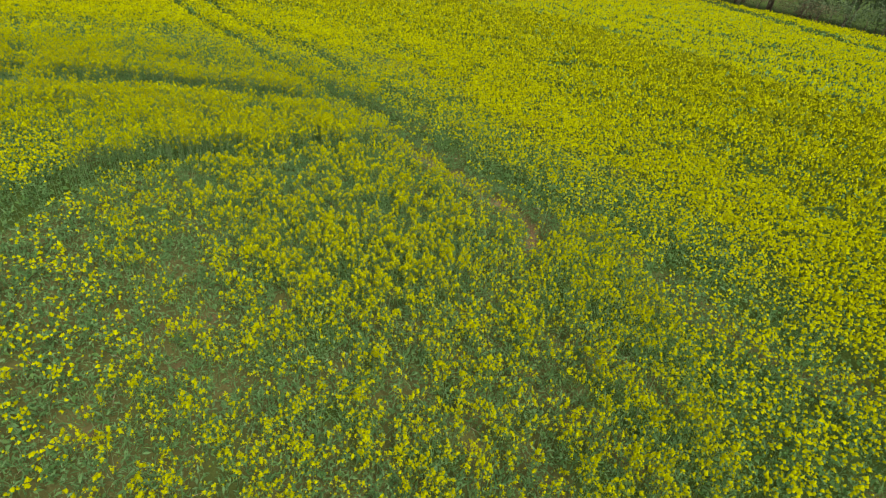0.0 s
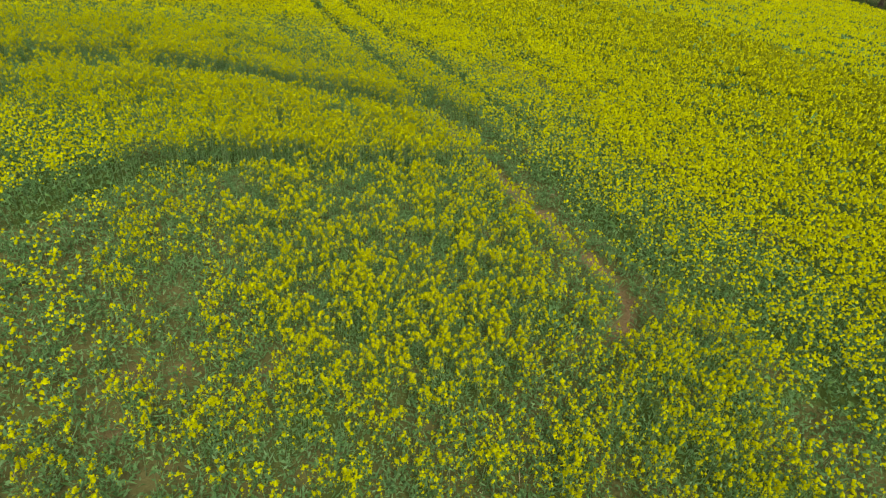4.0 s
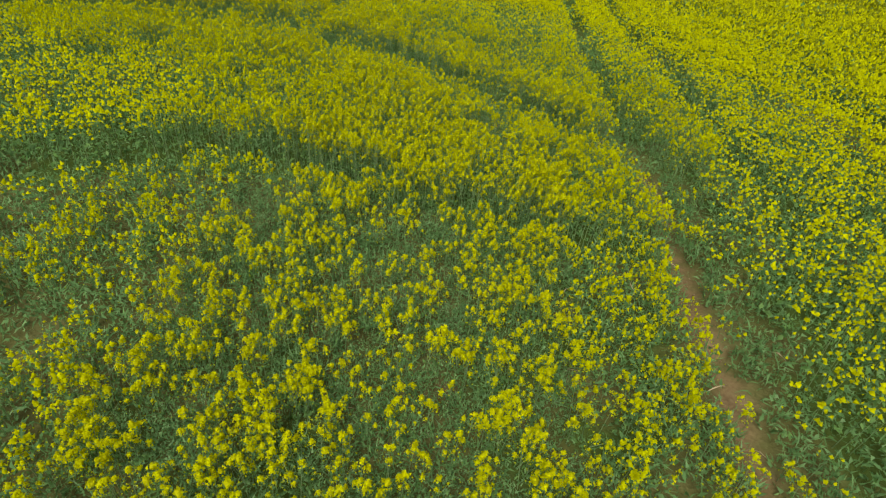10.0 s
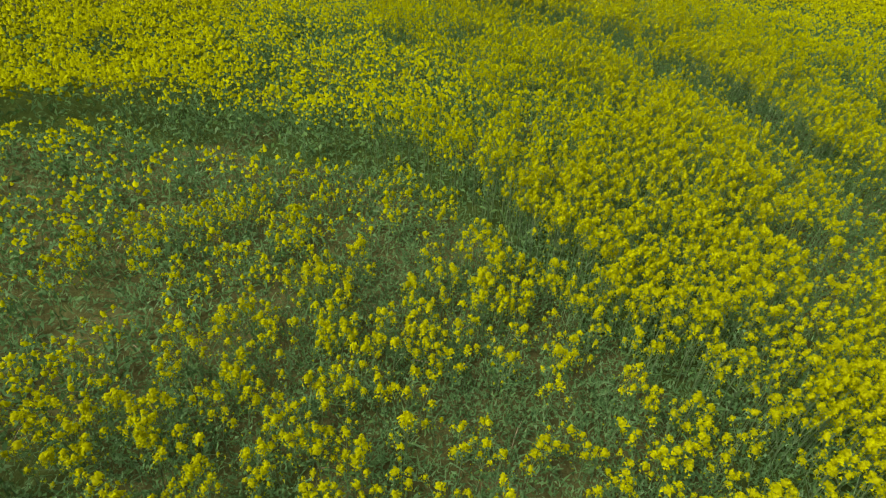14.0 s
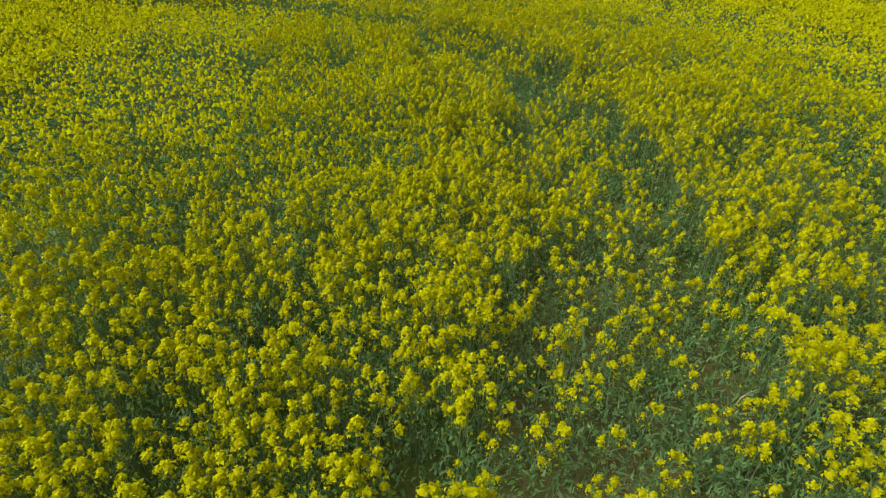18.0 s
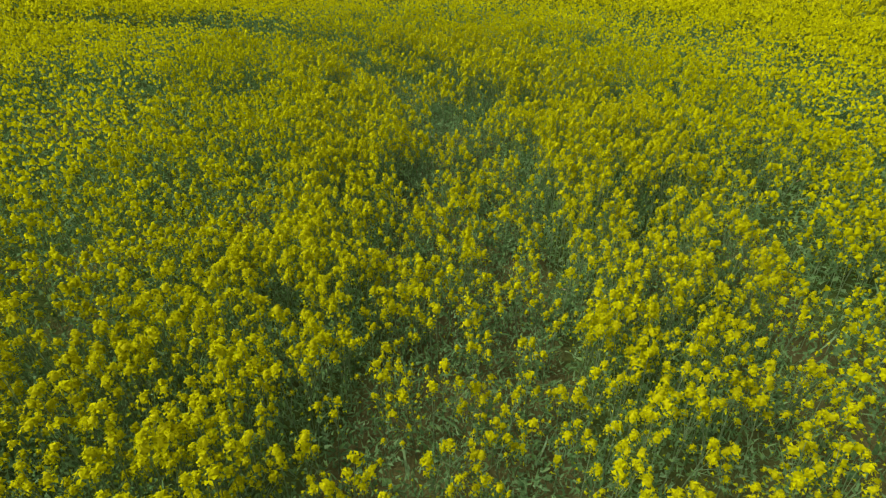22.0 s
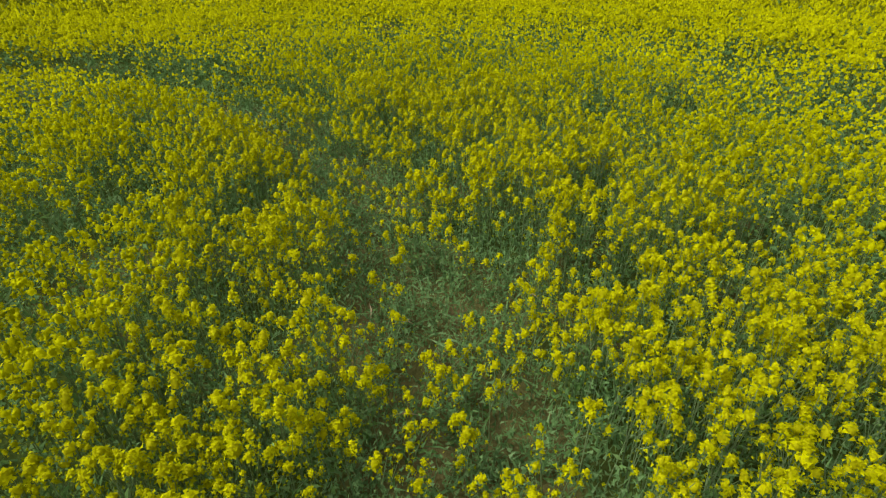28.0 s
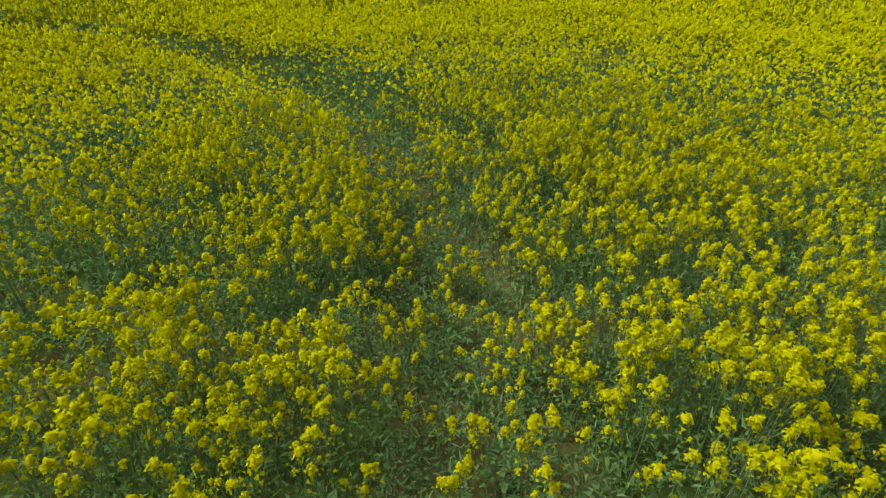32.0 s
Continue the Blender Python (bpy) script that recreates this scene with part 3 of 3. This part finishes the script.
# the rest of the field round about
outer = lambda x, y: (away(x, y, MIDDLE) >= 8.0) & ~far(x, y)
edge_keep = lambda x, y: plan(x, y)[0] * outer(x, y)
ahead = lambda x, y: (x > -46) & (x < 44) & (y < 74) & (y > np.where(x > -8, 14, -18)) & ~((x < -24) & (y > 40))
dx, dy = scatter((-80, -50, 60, 90), 36, 15, lambda x, y: edge_keep(x, y) * np.where(ahead(x, y) | (away(x, y, MIDDLE) < 17), 1.0, 0.07))
dt = plan(dx, dy)[1] * r.uniform(0.82, 1.0, len(dx))
stuff("flower_heads", spread(HEADS_D, np.stack([dx, dy, dt], -1), np.where(ahead(dx, dy) | (away(dx, dy, MIDDLE) < 17), 0.152, 0.21) * r.uniform(0.7, 1.3, len(dx)), r.uniform(0, 6.28, len(dx)), 0.14, 34), petal)
hx, hy = scatter((-42, -20, 34, 34), 45, 24, lambda x, y: edge_keep(x, y) * ~ahead(x, y) * (away(x, y, MIDDLE) < 17))
ht = plan(hx, hy)[1] * r.uniform(0.82, 1.0, len(hx))
stuff("flower_heads", spread(HEADS_D, np.stack([hx, hy, ht], -1), 0.125 * r.uniform(0.7, 1.3, len(hx)), r.uniform(0, 6.28, len(hx)), 0.14, 36), petal)
ex, ey = scatter((-80, -50, 60, 90), 9.0, 16, lambda x, y: (plan(x, y)[2] > 0) * outer(x, y) * np.where(away(x, y, MIDDLE) < 19, 1.0, 0.25))
et = plan(ex, ey)[1] * r.uniform(0.1, 0.4, len(ex))
stuff("leaves", spread(LEAVES_B, np.stack([ex, ey, et], -1), np.where(away(ex, ey, MIDDLE) < 19, 0.45, 1.0) * r.uniform(0.4, 0.8, len(ex)), r.uniform(0, 6.28, len(ex)), 0.25, 35), leaf_green)

# ---- low weeds and grass between the stalks and in the tracks ----
weeds = tagged(new("low_weeds"), "low grey-green weeds and grass in the wheel tracks and thin patches", "weeds", kind="stuff")
leaf_room = lambda x, y: np.clip(plan(x, y)[2] * (1.1 - 0.4 * plan(x, y)[0]), 0, 1)
for density, each, seed, low, high, pick in ((85, 27, 17, 0.033, 0.08, lambda x, y: away(x, y, NEAR) < 2.45), (40, 16, 21, 0.05, 0.115, lambda x, y: (away(x, y, NEAR) >= 2.45) & (away(x, y, MIDDLE) < 8.5))):
    tx, ty = scatter((-24, 2, 8, 26), density, seed, lambda x, y: leaf_room(x, y) * pick(x, y))
    m = np.repeat(np.arange(len(tx)), each)
    wt = (plan(tx, ty)[1] * r.uniform(0.45, 0.98, len(tx)))[m]
    h = r.uniform(0.02, 0.95, len(m))
    out = r.uniform(0, 6.28, len(m))
    wide = 0.03 + 0.09 * np.sin(3.0 * h + 0.1) * r.uniform(0.2, 1, len(m))
    at = np.stack([tx[m] + wide * np.cos(out), ty[m] + wide * np.sin(out), h * wt], -1)
    stuff("broad_leaves", spread(SLIVERS, at, r.uniform(low, high, len(m)) * (1.25 - 0.5 * h), out + r.normal(0, .5, len(m)), 0.4, seed + 19), weed_green, weeds)
fx, fy = scatter((-26, 0, 12, 30), 120, 23, lambda x, y: plan(x, y)[2] * np.where(away(x, y, MIDDLE) < 6, 1.0, 0.4) * (away(x, y, MIDDLE) < 12) * seen(x, y))
fh = plan(fx, fy)[1] * r.uniform(0.05, 0.5, len(fx))
stuff("low_leaves", spread(LEAVES_N, np.stack([fx, fy, fh], -1), np.select([away(fx, fy, NEAR) < 2.6, away(fx, fy, MIDDLE) < 6], [0.05, 0.1], 0.15) * r.uniform(0.6, 1.3, len(fx)), r.uniform(0, 6.28, len(fx)), 0.5, 41), weed_green, weeds)
qx, qy = scatter((-22, 3, 5, 22), 130, 18, lambda x, y: np.clip(plan(x, y)[2] * (1.0 - plan(x, y)[0]), 0, 1) * (away(x, y, MIDDLE) < 5.5))
stuff("grass_blades", spread(BLADES, np.stack([qx, qy, r.uniform(0, 0.25, len(qx))], -1), r.uniform(0.1, 0.24, len(qx)), r.uniform(0, 6.28, len(qx)), 0.6, 37), weed_green, weeds)
sx, sy = scatter((-22, 3, 5, 22), 1.6, 19, lambda x, y: (1 - 0.8 * plan(x, y)[0]) * (away(x, y, MIDDLE) < 6))
stuff("dry_stalks", spread([leaf_shape(95, 0.03), leaf_shape(96, 0.04)], np.stack([sx, sy, r.uniform(0, 0.15, len(sx))], -1), r.uniform(0.12, 0.34, len(sx)),
                           r.uniform(0, 6.28, len(sx)), 0.4, 38), straw, weeds, "bleached dry stalks")

# ---- crumbs of soil on the bare places ----
crumbs = tagged(new("soil_clods"), "small reddish soil clods and crumbs on bare ground", "soil", kind="stuff")
kx, ky = scatter((-20, 4, 5, 22), 70, 20, lambda x, y: (plan(x, y)[2] < 0.35) * 0.7 * (away(x, y, MIDDLE) < 6))
stuff("clods", spread([lump_shape(s, 0.7) for s in range(90, 95)], np.stack([kx, ky, 0 * kx], -1), r.uniform(0.008, 0.04, len(kx)) , r.uniform(0, 6.28, len(kx)), 0.6, 39), clod_mat, crumbs)


# ---- single rape plants along the strip that is passed nearest ----
def rapeseed_plant(seed):
    """One plant: a stem with its branches, leaves and flower heads, standing at the origin, one metre tall."""
    r = np.random.default_rng(seed)
    thing = new("rapeseed_plant")
    top = np.array([r.normal(0, .04), r.normal(0, .04), 1.0])
    tips, starts = [top], [np.zeros(3)]
    for i in range(2 + seed % 2):
        a, rad = i * 2.1 + r.uniform(0, 1), r.uniform(0.07, 0.2)
        tips.append(top + (rad * math.cos(a), rad * math.sin(a), -r.uniform(0.02, 0.24)))
        starts.append(top * r.uniform(0.45, 0.7))
    part("stem", mesh_of("stem", *sticks(np.array(starts), np.array(tips), np.array([0.007] + [0.004] * (len(tips) - 1)), 0.002), stem_green), thing)
    for i, tip in enumerate(tips):
        v, f = HEADS_A[(seed + i) % 6]
        c = part("flower_head", HEAD_MESH[(seed + i) % 6], thing)
        c.matrix_basis = Matrix.Translation(tip) @ pose(0, 0, 0, r.normal(0, 12), r.normal(0, 12), r.uniform(0, 360)) @ Matrix.Scale(HEAD * r.uniform(0.8, 1.3), 4)
    for i in range(6):
        h, a = 0.12 + 0.11 * i, i * 137.5 + r.uniform(-20, 20)
        c = part("leaf", LEAF_MESH[(seed + i) % 5], thing)
        c.matrix_basis = Matrix.Translation(top * h) @ pose(0, 0, 0, r.normal(0, 12), r.normal(-10, 15), a) @ Matrix.Scale(0.125 * (1.25 - h) * r.uniform(0.7, 1.2), 4)
    return tagged(thing, "flowering rapeseed plant with yellow heads on a branched green stem", "plant", "rapeseed plants along the track")


HEAD_MESH = [mesh_of("flower_head", *s, petal) for s in HEADS_A]
for me in HEAD_MESH:
    me.materials.append(shaded_bud)
    me.polygons.foreach_set("material_index", (np.arange(len(me.polygons)) < 15).astype(np.int32))
LEAF_MESH = [mesh_of("leaf", *s, leaf_green) for s in LEAVES_A]
PLANTS = [rapeseed_plant(s) for s in range(6)]
_, pt, _ = plan(ax[:SINGLE], ay[:SINGLE])
r = np.random.default_rng(51)
for i in range(SINGLE):
    m = pose(ax[i], ay[i], -0.02, r.normal(0, 3), r.normal(0, 3), r.uniform(0, 360)) @ Matrix.Scale(pt[i] * r.uniform(0.9, 1.08), 4)
    if i < len(PLANTS):
        PLANTS[i].matrix_basis = m
    else:
        src = PLANTS[i % len(PLANTS)]
        c = copy_thing(src, Matrix.Identity(4))
        c.matrix_basis = m


# ---- trees and dry scrub beyond the field's edge ----
def tree(seed, height, leaf_mat, name, label, leaves=700, spread_out=0.42):
    r = np.random.default_rng(seed)
    thing = tagged(new(name), label, "tree" if name == "tree" else "bush", "hedge at the field edge")
    a, b, ra, rb = [np.zeros(3)], [np.array([r.normal(0, .2), r.normal(0, .2), height * 0.5])], [height * .022], [height * .012]
    ends = []
    for i in range(9):
        k = r.uniform(0.25, 1.0)
        s = b[0] * k
        e = s + np.array([math.cos(i * 2.4), math.sin(i * 2.4), 0]) * height * spread_out * r.uniform(.4, .8) + (0, 0, height * r.uniform(0.15, 0.45))
        a.append(s), b.append(e), ra.append(height * .008), rb.append(height * .003)
        ends += [e, (s + e) / 2 + (0, 0, .1)]
    part("trunk", mesh_of("trunk", *sticks(np.array(a), np.array(b), np.array(ra), np.array(rb)), bark), thing)
    ends = np.array(ends)
    at = ends[r.integers(0, len(ends), leaves)] + r.normal(0, 1, (leaves, 3)) * (height * .11, height * .11, height * .09)
    at[:, 2] = np.maximum(at[:, 2], 0.15)
    part("crown", mesh_of("crown", *spread(LEAVES_B, at, height * 0.065 * r.uniform(.5, 1.3, leaves), r.uniform(0, 6.28, leaves), 0.8, seed), leaf_mat), thing)
    return thing


r = np.random.default_rng(61)
KINDS = [tree(1, 9.0, tree_leaf, "tree", "dark green hedge tree with a dense uneven crown"), tree(2, 7.0, tree_leaf, "tree", "dark green hedge tree with a dense uneven crown"),
         tree(3, 2.5, scrub_leaf, "bush", "dry brown scrub bush on the field margin", 420, 0.7), tree(4, 3.2, tree_leaf, "bush", "low dark green bush on the field margin", 480, 0.65)]
row = [(k, s) for k in (0, 1) for s in np.arange(-44, 8, 4.0)] + [(2, s) for s in np.arange(-32, -13, 1.4)] + [(3, s) for s in np.arange(-15, 8, 0.8)]
placed = set()
for k, s in row:
    o = EDGE + (r.uniform(8.0, 12.0) if k < 2 else r.uniform(2.0, 7.0))
    s += r.uniform(-.5, .5)
    m = pose(EDGE_N[0] * o + EDGE_N[1] * s, EDGE_N[1] * o - EDGE_N[0] * s, -0.02, 0, 0, r.uniform(0, 360)) @ Matrix.Scale(r.uniform(0.75, 1.25), 4)
    c = copy_thing(KINDS[k], Matrix.Identity(4)) if k in placed else KINDS[k]
    placed.add(k)
    c.matrix_basis = m
